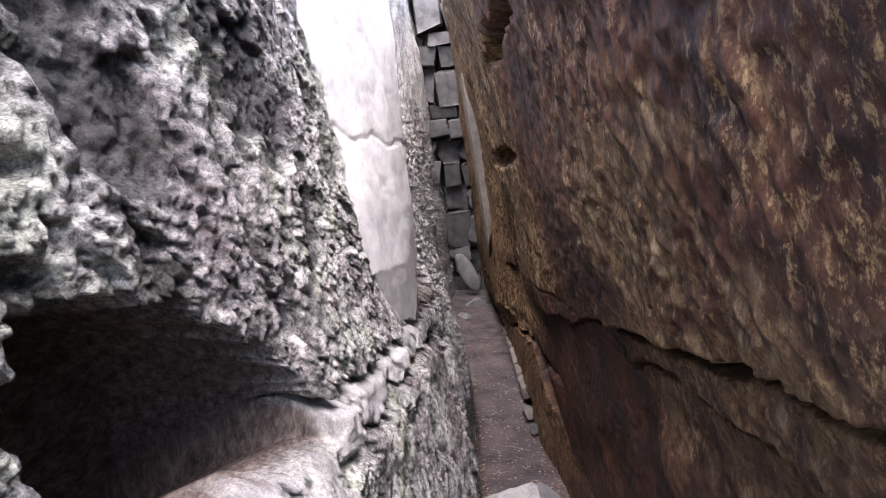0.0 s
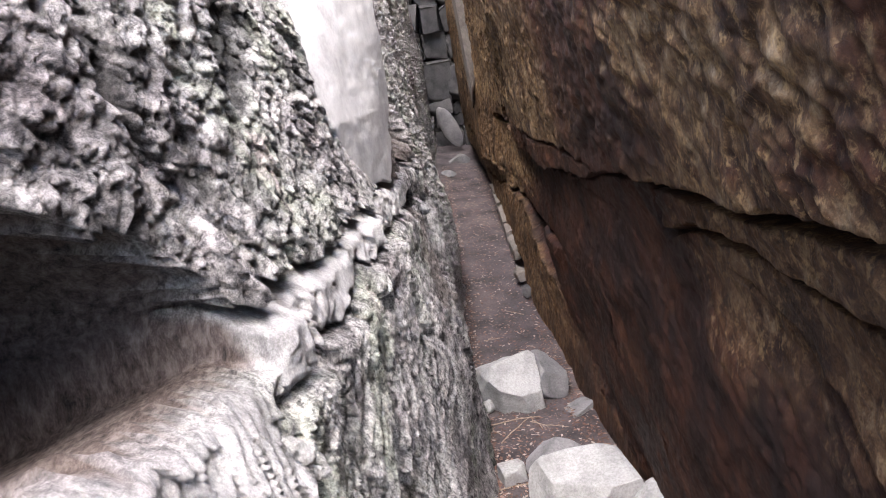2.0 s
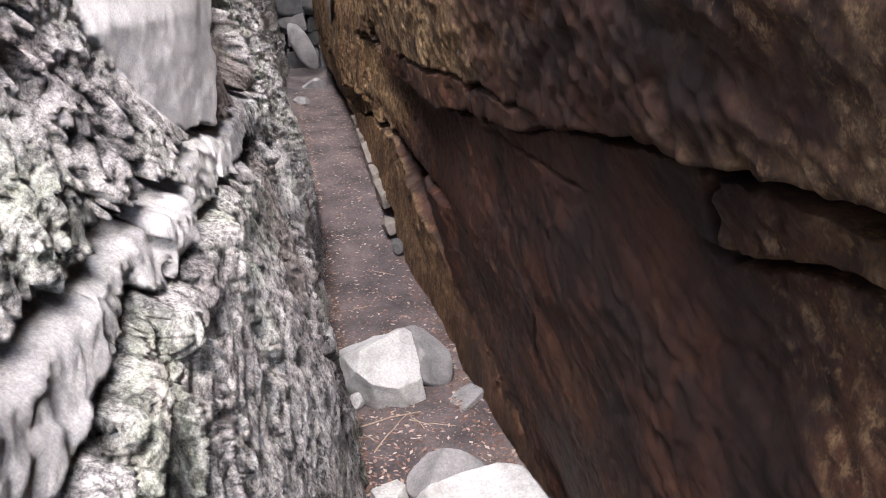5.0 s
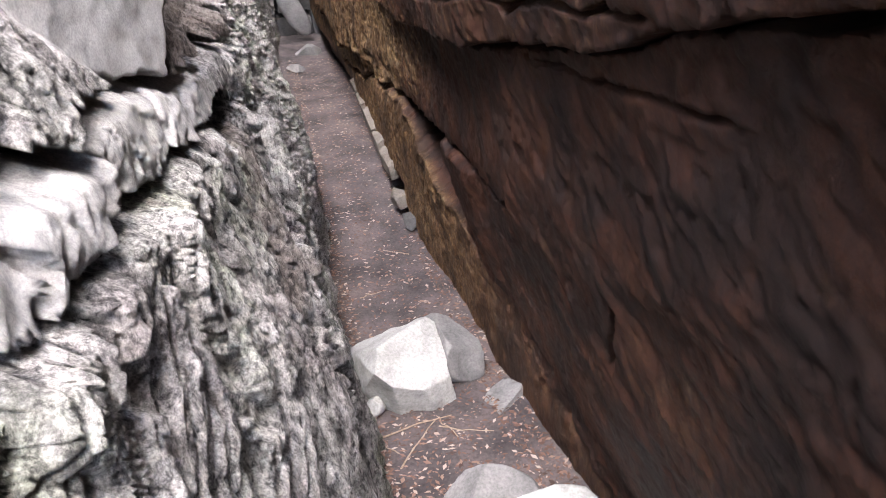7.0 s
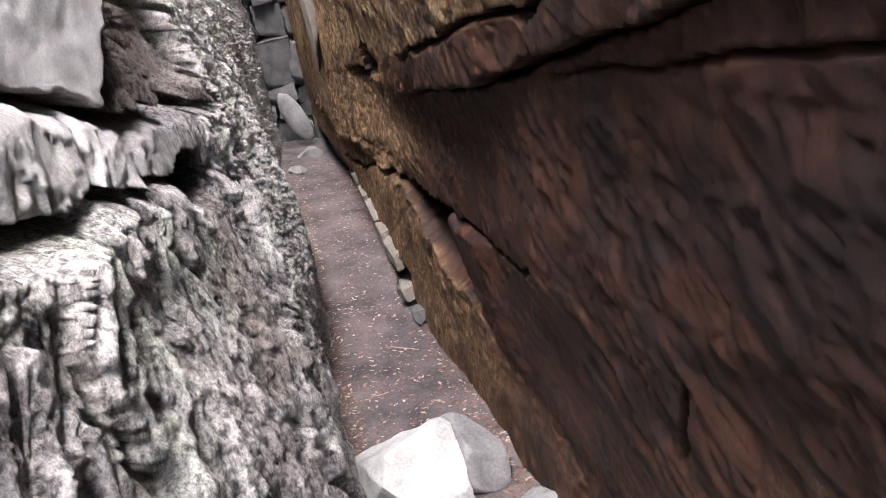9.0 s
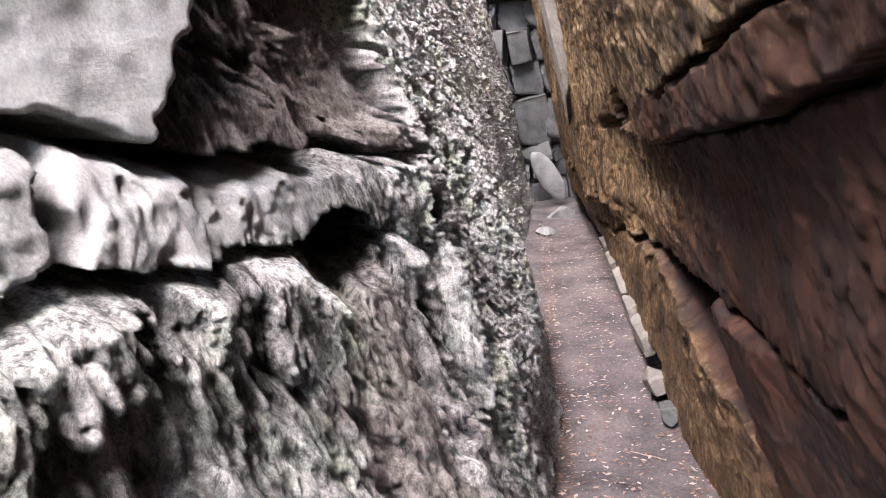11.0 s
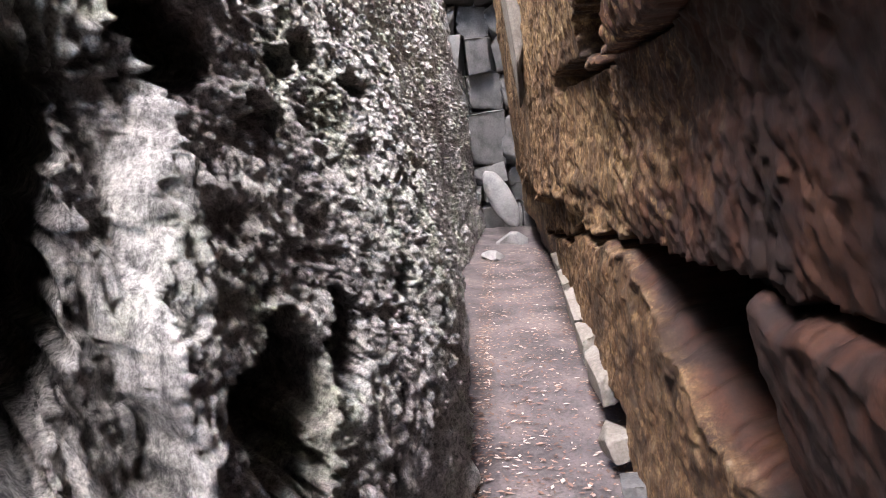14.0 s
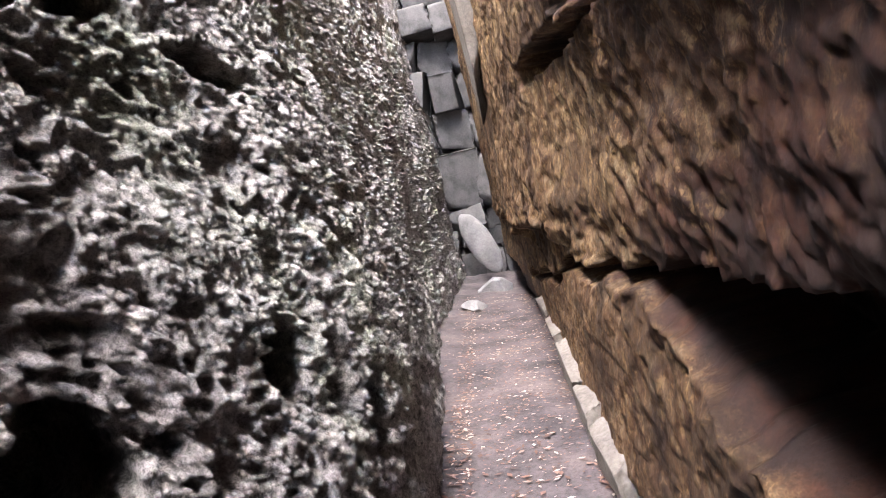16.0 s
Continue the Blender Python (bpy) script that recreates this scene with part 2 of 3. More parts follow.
def closed(P, side, masks):
    """Carries the face back over the top and round the ends into a solid mass of rock."""
    def back(A, x):
        B = A.copy()
        B[..., 0] = x
        return B
    low = P[:, -1:].copy()
    low[..., 2] = -1
    P = np.concatenate([P, back(P[:, -1:], side * 1.6), back(P[:, -1:], side * 4), back(low, side * 4.5)], 1)
    P = np.concatenate([back(P[:1], side * 4.5), P, back(P[-1:], side * 4.5)], 0)
    return P, {k: np.pad(v, ((1, 1), (0, 3)), mode="edge") for k, v in masks.items()}


def rim(Y):
    """Height of the chasm's rim: low at the entrance, higher further in."""
    return np.interp(Y, (-6, -0.7, 0.1, 1.0, 4, 8, 19), (2.0, 3.2, 4.2, 4.5, 4.7, 5.4, 7.8)) + 0.1 * smooth_noise(Y * 1.3, Y * 0, Y * 0, 3)


def trench(d, dist, mask, depth, width):
    """A sharp-sided crack."""
    return d - depth * mask * (1 - step(width * 0.45, width, np.abs(dist)))


def left_wall():
    ys = spaced((-6, 0.9, 0.15), (0.9, 2.4, 0.011), (2.4, 3.6, 0.009), (3.6, 5.4, 0.0075), (5.4, 8.2, 0.006), (8.2, 10, 0.009), (10, 19.2, 0.035))
    zs = spaced((-0.4, 0.6, 0.03), (0.6, 0.9, 0.02), (0.9, 2.3, 0.0065), (2.3, 3.3, 0.009), (3.3, 4.2, 0.018), (4.2, 5.2, 0.05), (5.2, 8.0, 0.12))
    Y, Z = np.meshgrid(ys, zs, indexing="ij")
    Z = np.minimum(Z, rim(Y) + 0.01 * (Z - 3))
    O = np.zeros_like(Y)
    base = np.interp(Y, LEFT_Y, LEFT_X) - np.interp(Y, (9.5, 12), (0.24, 0.13)) * (np.maximum(Z, 1.0) - 1.5) - 0.12 * (np.minimum(Z, 1.0) - 1.0)
    z1, m1 = line_at(Y, [(2.3, 2.63), (3.1, 2.5), (4.0, 2.42), (4.6, 2.40), (5.1, 2.31), (5.6, 2.28), (7.2, 2.17)], 0.025, 3, 5)
    z2, m2 = line_at(Y, [(2.2, 2.44), (3.2, 2.35), (4.0, 2.27), (4.3, 2.23), (4.64, 2.2), (5.15, 2.14), (6.1, 2.02)], 0.025, 5, 5)
    # white fracture face: from a ragged near edge to the fluted ridge
    near = np.interp(Z, (2.3, 2.46, 2.8, 3.2, 3.6, 4.0, 6), (4.7, 4.5, 4.05, 4.1, 4.25, 4.15, 4.0))
    edge = near + 0.05 * fbm(O, Z * 6, O, 4, 0.6, 8)
    far = np.interp(Z, (2.3, 2.45, 2.6, 2.8, 6), (4.95, 5.12, 5.25, 5.35, 5.5)) + 0.11 * fbm(O, Z * 5, O, 4, 0.6, 9)
    pale = step(-0.03, 0.02, Y - edge) * (1 - step(-0.03, 0.03, Y - far)) * step(-0.01, 0.02, Z - z1)
    stand = -0.20 - 0.08 * (Z - 2.9) - 0.05 * np.clip(2.8 - Z, 0, 1)
    swing = np.clip((Y - near) / (5.3 - near), 0, 1)
    rough = 1 - pale
    deep = step(5.9, 6.9, Y)
    between = step(0, 0.03, z1 - Z) * step(0, 0.03, Z - z2) * m1 * m2
    rough = rough * (1 - 0.7 * between * (1 - deep))
    lower = step(0.0, 0.25, z2 - Z) * (1 - deep)
    # relief: broad swells, then long flakes and shingles, honeycomb further in
    lean = Y - np.interp(Y, (3.2, 4.0, 4.6, 5.2, 6.0), (1.3, 0.7, 0.2, 0.0, -0.12)) * (Z - 2.0)
    warp = 0.12 * fbm(Y * 3, Z * 3, O, 3, 0.5, 71)
    d = 0.06 * fbm(Y * 0.8, Z * 0.8, O, 3, 0.5, 1) * (0.4 + 0.6 * rough)
    upper = step(-0.02, 0.05, Z - z1) * (1 - step(3.9, 4.6, Y))
    u, v = lean + 0.35 * warp, Z + 0.25 * Y + 0.35 * warp
    f1, f2, flake = cells(u * 15, v * 1.8, 11)
    tall = 0.016 * (0.55 - f1) + 0.013 * flake - 0.026 * np.exp(-(f2 - f1) / 0.08)
    g1, g2, chip = cells(u * 38, v * 6, 13)
    tall = tall + (0.008 + 0.006 * step(4.8, 5.6, Y)) * (0.5 - g1) + (0.007 + 0.005 * step(4.8, 5.6, Y)) * chip - 0.014 * np.exp(-(g2 - g1) / 0.10)
    f1, f2, plate = cells((Y + 0.6 * warp) * 8, (Z + 0.16 * Y + 0.3 * warp) * 17, 17)
    flat = 0.010 * (0.5 - f1) + 0.009 * plate - 0.013 * np.exp(-(f2 - f1) / 0.10)
    f1, f2, bit = cells((Y + 0.6 * warp) * 20, (Z + 0.16 * Y + 0.3 * warp) * 44, 19)
    flat = flat + 0.007 * bit - 0.006 * np.exp(-(f2 - f1) / 0.12)
    f1, f2, comb = cells((Y + 0.6 * warp) * 13, (Z + 0.10 * Y + 0.6 * warp) * 20, 23)
    hole = (1 - step(-0.10, 0.07, f1 - 0.22 - 0.22 * comb)) * step(-0.4, -0.1, comb)
    honey = -0.026 * hole + 0.006 * np.exp(-((f1 - 0.40 - 0.2 * comb) / 0.12) ** 2)
    f1, f2, pit = cells((Y + 0.4 * warp) * 30, (Z + 0.10 * Y + 0.4 * warp) * 52, 25)
    honey = honey - 0.009 * (1 - step(-0.12, 0.1, f1 - 0.22 - 0.2 * pit)) + 0.007 * pit
    shag = ridged((Y + warp) * 3.5, (Z + 0.10 * Y + 0.5 * warp) * 15, O, 4, 15)
    honey = honey + 0.055 * (shag - 0.62)
    grain = upper * flat + (1 - upper) * ((1 - deep) * tall + deep * (honey + 0.45 * tall))
    block = between * (1 - step(5.2, 5.8, Y))
    grain = grain * (1 - block) + block * (0.020 * plate + 0.035 * fbm(Y * 8, Z * 8, O, 4, 0.6, 33))
    grain = grain + 0.010 * fbm(lean * 14, Z * 5, O, 4, 0.65, 21)
    tone = 0.05 * (upper * (plate + 0.7 * bit) + (1 - upper) * (flake + 0.8 * chip))
    # Bays are set back and their shade is painted in through tone.
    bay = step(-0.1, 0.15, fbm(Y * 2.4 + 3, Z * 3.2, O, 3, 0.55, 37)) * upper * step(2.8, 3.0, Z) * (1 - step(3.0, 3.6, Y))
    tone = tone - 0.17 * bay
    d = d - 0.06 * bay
    # Zone offsets stand for light: upper wall darker, lower and deep wall lighter.
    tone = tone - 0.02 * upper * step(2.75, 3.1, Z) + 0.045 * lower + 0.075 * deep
    d = d + rough * (grain + 0.005 * fbm(lean * 70, Z * 55, O, 2, 0.6, 25))
    d = d + pale * (0.009 * fbm(Y * 3, Z * 3, O, 4, 0.5, 41) + 0.0015 * fbm(Y * 22, Z * 22, O, 3, 0.6, 42) + swing * (stand - base))
    d = trench(d, Z - 3.6 - 0.04 * fbm(Y * 3, O, O, 4, 0.6, 43), pale, 0.012, 0.016)
    # holes that riddle the deeper wall, darker bays nearer
    holes = step(0.38, 0.56, fbm(Y * (7.5 - 2.5 * deep) + warp * 4, Z * (3.5 + 3 * deep), O, 4, 0.55, 51)) * rough
    d = d - (0.05 - 0.035 * deep) * holes
    # blocks stand forward below the cracks
    d = d + 0.07 * m1 * step(0.0, 0.04, z1 - Z) * (1 - 0.6 * step(0.1, 0.4, z1 - Z)) + 0.05 * m2 * step(0.0, 0.04, z2 - Z) * (1 - 0.3 * step(0.1, 0.8, z2 - Z))
    d = d + 0.05 * step(0, 0.03, Z - z1) * (1 - step(0.05, 0.3, Z - z1)) * m1 * rough
    d = trench(d, Z - z1, m1, 0.22, 0.026 + 0.014 * smooth_noise(Y * 3, O, O, 4))
    d = trench(d, Z - z2, m2, 0.20, 0.020 + 0.010 * smooth_noise(Y * 3, O, O, 6))
    slot = np.searchsorted((2.45, 2.62, 3.3, 3.75, 4.2, 4.75, 5.1), Y - 0.4 * (Z - 2.3))
    d = d + between * 0.035 * lattice(slot, slot * 0, slot * 0, 9)
    below = step(0, 0.03, z2 - Z) * (1 - step(0.15, 0.4, z2 - Z)) * m2
    slot = np.searchsorted((2.7, 3.1, 3.55, 4.0, 4.45, 4.9, 5.4), Y + 0.3 * (Z - 2.2))
    d = d + below * 0.02 * lattice(slot, slot * 0, slot * 0, 12)
    for y, w in ((2.45, 0.012), (2.62, 0.012), (3.3, 0.01), (3.75, 0.018), (4.2, 0.01), (4.75, 0.03), (5.1, 0.012)):
        d = trench(d, Y - y - 0.4 * (Z - 2.3) - 0.03 * smooth_noise(Z * 20, O, O, 7), between, 0.12, w)
    # cavity over the white ledge
    top = np.interp(Y, (0.4, 1.08, 1.34, 1.55, 1.84, 2.06, 2.2, 2.28, 2.36), (3.0, 3.13, 3.11, 3.09, 2.99, 2.88, 2.78, 2.68, 2.57)) + 0.03 * fbm(Y * 12, O, O, 3, 0.6, 61)
    bottom = np.interp(Y, (0.4, 0.9, 1.15, 1.8, 2.05, 2.4), (2.9, 2.78, 2.72, 2.62, 2.57, 2.48))
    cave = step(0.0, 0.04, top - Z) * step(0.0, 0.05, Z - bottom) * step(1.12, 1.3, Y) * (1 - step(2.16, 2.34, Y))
    d = d * (1 - 0.8 * cave) - 0.60 * cave
    ledge = step(0, 0.05, bottom + 0.03 - Z) * (1 - step(0.20, 0.36, bottom - Z)) * step(1.2, 1.4, Y) * (1 - step(2.15, 2.32, Y))
    d = d * (1 - 0.3 * ledge) + 0.07 * ledge * (1 + step(0.0, 0.2, bottom - Z))
    d = d - 0.12 * pocket(Y, Z, 2.0, 2.24, 0.32, 0.09, -0.5)
    # dark niches and a bright rib further in
    ahead = O.copy()
    for y, z, ry, rz, dep, ln in ((6.18, 1.66, 0.085, 0.30, 0.34, 0.45), (6.74, 1.27, 0.22, 0.19, 0.42, 0.1), (5.66, 2.05, 0.36, 0.10, 0.42, 0), (6.68, 1.98, 0.17, 0.09, 0.30, 0), (7.24, 1.85, 0.08, 0.05, 0.18, 0), (8.4, 2.05, 0.2, 0.05, 0.22, 0), (7.53, 2.04, 0.1, 0.05, 0.2, 0), (8.03, 1.33, 0.09, 0.09, 0.2, 0.2), (8.5, 1.05, 0.12, 0.12, 0.2, 0.2), (6.66, 1.02, 0.08, 0.14, 0.2, 0.1), (7.8, 2.1, 0.16, 0.05, 0.2, 0), (7.24, 1.30, 0.22, 0.12, 0.3, 0.2)):
        dent = dep * pocket(Y, Z, y, z, ry, rz, ln)
        d = d - dent
        ahead = ahead + 0.9 * dent
    for y, z, ry, rz, dep, ln in ((5.82, 1.66, 0.07, 0.2, 0.2, 0.4), (7.25, 1.66, 0.05, 0.035, 0.1, 0), (8.29, 1.22, 0.1, 0.1, 0.18, 0.2), (4.36, 1.93, 0.04, 0.12, 0.10, 0.35), (4.62, 1.84, 0.05, 0.12, 0.10, 0.3), (4.2, 1.9, 0.035, 0.1, 0.10, 0.3), (6.35, 2.55, 0.75, 0.36, 0.15, 0.2), (7.5, 2.24, 0.16, 0.06, 0.15, 0)):
        d = d - dep * pocket(Y, Z, y, z, ry, rz, ln)
    for y, z, ry, rz, out, ln in ((6.40, 1.6, 0.06, 0.34, 0.08, 0.35), (5.99, 1.74, 0.055, 0.30, 0.07, 0.45), (5.9, 1.40, 0.2, 0.1, 0.05, 0)):
        d = d + out * pocket(Y, Z, y, z, ry, rz, ln)
    # foot spreads into the floor
    d = d + 0.03 * (1 - step(0.0, 0.3, Z - 0.1))
    s = np.clip(d, -0.08, 0.08)
    sink = 0.32 * cave * (1 - step(0.0, 0.3, Z - bottom))
    P = np.stack([base + d, Y + ahead - (0.5 - 0.35 * deep) * s * rough, Z - (0.40 - 0.28 * deep) * s - sink], -1)
    pale_all = np.maximum(np.maximum(pale, 0.55 * ledge), 0.7 * between * (1 - step(5.2, 5.8, Y)))
    # Brown rock, which also paints shade into the cavity and the alcove.
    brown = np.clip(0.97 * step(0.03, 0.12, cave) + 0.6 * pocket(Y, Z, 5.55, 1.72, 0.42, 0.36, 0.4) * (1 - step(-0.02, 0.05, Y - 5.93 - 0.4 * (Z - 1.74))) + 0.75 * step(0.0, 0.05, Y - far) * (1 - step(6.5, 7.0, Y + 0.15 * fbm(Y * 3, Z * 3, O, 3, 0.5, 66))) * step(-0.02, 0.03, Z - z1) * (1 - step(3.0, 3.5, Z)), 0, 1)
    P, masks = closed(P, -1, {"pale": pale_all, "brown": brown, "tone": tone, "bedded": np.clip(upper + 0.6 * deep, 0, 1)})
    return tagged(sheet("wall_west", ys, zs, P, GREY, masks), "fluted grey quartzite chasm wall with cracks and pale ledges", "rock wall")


SLAB_Y = (0, 5, 6, 6.8, 7.7, 8.6, 9.3, 10, 11.6, 14.8, 17, 19)
SLAB_X = (1.5, 1.30, 1.20, 1.12, 1.05, 1.00, 0.96, 0.95, 0.91, 0.87, 0.85, 0.85)


def right_wall():
    ys = spaced((-6, 0.5, 0.15), (0.5, 10.8, 0.012), (10.8, 19.2, 0.05))
    zs = spaced((-0.4, 0.3, 0.03), (0.3, 3.3, 0.010), (3.3, 4.2, 0.02), (4.2, 5.2, 0.05), (5.2, 8.0, 0.12))
    Y, Z = np.meshgrid(ys, zs, indexing="ij")
    Z = np.minimum(Z, rim(Y) + 0.01 * (Z - 3))
    O = np.zeros_like(Y)
    upper = np.interp(Y, RIGHT_Y, RIGHT_X) - np.interp(Y, (8, 10.5), (0.25, 0.10)) * (Z - 1.5)
    crest = np.interp(Y, (4.6, 5.0, 5.6, 6.2, 6.8, 7.4, 7.75, 8.3, 8.7, 9.2, 9.8), (-0.3, 0.22, 0.4, 0.55, 0.72, 0.90, 1.04, 1.22, 1.28, 1.34, 1.45)) + 0.035 * fbm(Y * 6, O, O, 5, 0.6, 68)
    slab = np.interp(Y, SLAB_Y, SLAB_X) - 0.05 * (Z - 0.7)
    in_slab = step(0, 0.03, crest - Z)
    base = upper * (1 - in_slab) + np.minimum(slab, upper + 0.1) * in_slab
    z1, m1 = line_at(Y, [(0.2, 3.05), (1.0, 2.95), (1.4, 2.9), (1.96, 2.8), (2.5, 2.70), (3.3, 2.62), (3.8, 2.55), (4.4, 2.40), (5.46, 2.24), (6.7, 2.12), (7.4, 2.03), (9.6, 2.08)], 0.012, 73, 5)
    z2, m2 = line_at(Y, [(4.1, 2.52), (4.9, 2.46), (5.68, 2.41), (7.0, 2.27)], 0.02, 75, 5)
    z3, m3 = line_at(Y, [(0.8, 2.7), (1.5, 2.66), (1.93, 2.62), (2.56, 2.58), (2.9, 2.53), (3.2, 2.44)], 0.012, 77, 5)
    z4, m4 = line_at(Y, [(5.6, 1.55), (6.27, 1.5), (7.04, 1.41), (7.65, 1.39), (8.5, 1.34), (9.4, 1.27), (12, 1.0)], 0.03, 79, 5)
    z5, m5 = line_at(Y, [(1.5, 2.0), (1.9, 2.2), (2.13, 2.32), (2.36, 2.43), (2.6, 2.47)], 0.015, 95, 5)
    z6, m6 = line_at(Y, [(3.85, 2.37), (4.3, 2.32), (5.0, 2.27)], 0.012, 98, 5)
    lean = Y - 0.45 * Z
    warp = 0.10 * fbm(Y * 2.5, Z * 2.5, O, 3, 0.5, 97)
    # broad facets, then scales, then crust
    d = 0.04 * fbm(Y * 0.7, Z * 0.9, O, 3, 0.5, 81)
    facet = 0.6 + 0.6 * fbm((lean + warp) * 2.6, Z * 2.6, O, 3, 0.55, 83)
    scale = ridged((lean + warp) * 15, Z * 11, O, 3, 84)
    crust = np.clip(step(0.0, 0.35, fbm(Y * 1.2, Z * 1.4, O, 3, 0.5, 89) + 0.35 * step(2.5, 3.0, Z)) * (0.15 + 0.85 * step(2.35, 2.65, Z)) + pocket(Y, Z, 7.7, 1.8, 1.3, 0.5) + in_slab, 0, 1)
    crust = crust * (1 - 0.8 * in_slab)
    f1, f2, face = cells((lean + warp) * 3.0, (Z + 0.25 * Y + warp) * 3.4, 87)
    d = d + 0.009 * (facet - 0.6) + 0.006 * face * step(0.02, 0.12, f2 - f1)
    f1, f2, scab = cells((lean + warp) * 24, (Z + 0.5 * warp) * 15, 85)
    d = d + (0.001 + 0.003 * crust) * (0.6 * scab + 0.5 - f1) + 0.008 * crust * (scale - 0.6) + (0.003 + 0.006 * crust) * fbm(lean * 16, Z * 16, O, 4, 0.65, 91)
    d = d + 0.016 * np.exp(-((Z - crest) / 0.22) ** 2) * fbm(Y * 7, Z * 9, O, 4, 0.6, 88)
    d = d + 0.005 * fbm(Y * 18, Z * 18, O, 4, 0.65, 92)
    # slabs set back along the cracks
    d = d - 0.035 * m1 * step(0.0, 0.012, z1 - Z) * (1 - step(0.25, 0.6, z1 - Z))
    d = d - 0.03 * m3 * step(0.0, 0.012, z3 - Z) * (1 - step(0.2, 0.5, z3 - Z))
    d = trench(d, Z - z1, m1, 0.16, 0.014 + 0.007 * smooth_noise(Y * 2.5, O, O, 93) + 0.010 * (1 - step(3.3, 3.9, Y)))
    d = trench(d, Z - z2, m2, 0.10, 0.014 + 0.006 * smooth_noise(Y * 3, O, O, 94))
    d = trench(d, Z - z3, m3, 0.12, 0.016 + 0.009 * smooth_noise(Y * 3, O, O, 96))
    d = d - 0.03 * m5 * step(0.0, 0.012, z5 - Z) * (1 - step(0.2, 0.5, z5 - Z))
    d = trench(d, Z - z5, m5, 0.06, 0.012)
    d = trench(d, Z - z6, m6, 0.04, 0.007)
    d = trench(d, Z - z4, m4, 0.20, 0.016 + 0.02 * step(7.2, 8.2, Y))
    d = trench(d, Y - 4.63 + 0.35 * (Z - 1.45), step(1.25, 1.4, Z) * (1 - step(1.5, 1.62, Z)), 0.07, 0.018)
    d = trench(d, Y - 3.17 + 0.04 * fbm(Z * 9, O, O, 2), step(2.42, 2.46, Z) * step(0, 0.02, z1 - Z), 0.05, 0.018)
    # deep gap over the passage block, hollow under it behind the tan slab
    d = d - 0.5 * pocket(Y, Z, 8.45, 2.20, 0.42, 0.12, 0.8) - 0.25 * pocket(Y, Z, 6.0, 3.45, 0.9, 0.09, 0.3) - 0.3 * pocket(Y, Z, 4.5, 4.1, 1.1, 0.12, -2.5)
    d = trench(d, Z - z1 - 0.02, m1 * step(8.6, 9.0, Y), 0.35, 0.05)
    d = d + 0.035 * step(0.0, 0.03, Z - z1) * (1 - step(0.3, 0.9, Z - z1)) * step(4.8, 6.0, Y) * (1 - step(7.6, 8.2, Y))
    hollow = step(0.0, 0.03, z4 - Z) * step(0, 0.06, Z - crest) * step(6.99, 7.06, Y + 0.2 * (1.4 - Z)) * (1 - step(9.0, 9.4, Y))
    d = d - 0.35 * hollow
    d = d + 0.05 * step(0, 0.04, z4 - Z) * step(6.2, 6.4, Y) * (1 - step(6.97, 7.08, Y + 0.2 * (1.4 - Z))) * (1 - in_slab)
    # undercut foot below the loose strip of stone
    d = d - 0.16 * (1 - step(0.0, 0.06, Z - np.interp(Y, (8.8, 10.8, 17), (0.50, 0.80, 0.85)))) * step(8.7, 9.1, Y)
    gold = np.clip(0.95 * pocket(Y, Z, 2.35, 3.15, 0.8, 0.42, -0.4) + 0.6 * pocket(Y, Z, 1.3, 3.0, 0.3, 0.2, -0.3) + 0.75 * pocket(Y, Z, 8.9, 1.72, 0.6, 0.3, 0) + 0.45 * pocket(Y, Z, 7.9, 1.75, 0.5, 0.2, 0.5), 0, 1)
    # No tan below the strip: its shade is painted as dark rock.
    tan = np.clip(0.65 * (1 - step(2.6, 3.1, Y + 0.3 * fbm(Y * 3, Z * 3, O, 3, 0.5, 100))) * step(2.1, 2.4, Z) * (1 - step(-0.05, 0.02, Z - z1)) + in_slab * 0.55 * (0.25 + 0.75 * step(6.3, 7.4, Y)) * (1 - 0.9 * (1 - step(0.0, 0.06, Z - np.interp(Y, (8.8, 10.8, 17), (0.48, 0.75, 0.75)))) * step(8.7, 9.1, Y)) + 0.65 * step(0, 0.05, Z - z4) * step(8.0, 9.0, Y) + gold + 1.0 * step(0, 0.03, Z - z2) * step(4.3, 5.2, Y) + 0.75 * step(0, 0.03, Z - z1) * (1 - step(0.03, 0.14, Z - z1)) * (1 - step(2.9, 3.4, Y)), 0, 1)
    # Near rust, and tan above, also brighten the wall where light falls short.
    rust = np.clip(0.65 * pocket(Y, Z, 8.0, 1.85, 0.85, 0.42, 0.2) + 0.9 * (1 - step(2.7, 3.3, Y + 0.3 * fbm(Y * 2, Z * 2, O, 3, 0.5, 99))) * step(2.0, 2.3, Z) + 0.3 * step(0, 0.03, Z - z1) + 0.3 * pocket(Y, Z, 3.9, 1.35, 0.5, 0.4), 0, 1)
    s = np.clip(d, -0.05, 0.05)
    P = np.stack([base - d, Y - 0.25 * s, Z - 0.35 * s], -1)
    P, masks = closed(P, 1, {"tan": tan, "rust": rust})
    return tagged(sheet("wall_east", ys, zs, P, BROWN, masks), "overhanging iron-stained brown rock wall with long cracks", "rock wall")


left_wall()
EAST = right_wall()

# ---- ground ----
FLOOR_Y = (-60, -3, 0, 1.5, 2.5, 3.4, 4.2, 4.8, 5.5, 6.0, 6.5, 8, 10, 14, 19, 90)
FLOOR_Z = (1.9, 1.9, 1.85, 1.6, 1.32, 1.0, 0.45, 0.14, 0.07, 0.05, 0.02, 0.13, 0.33, 0.42, 0.50, 0.6)


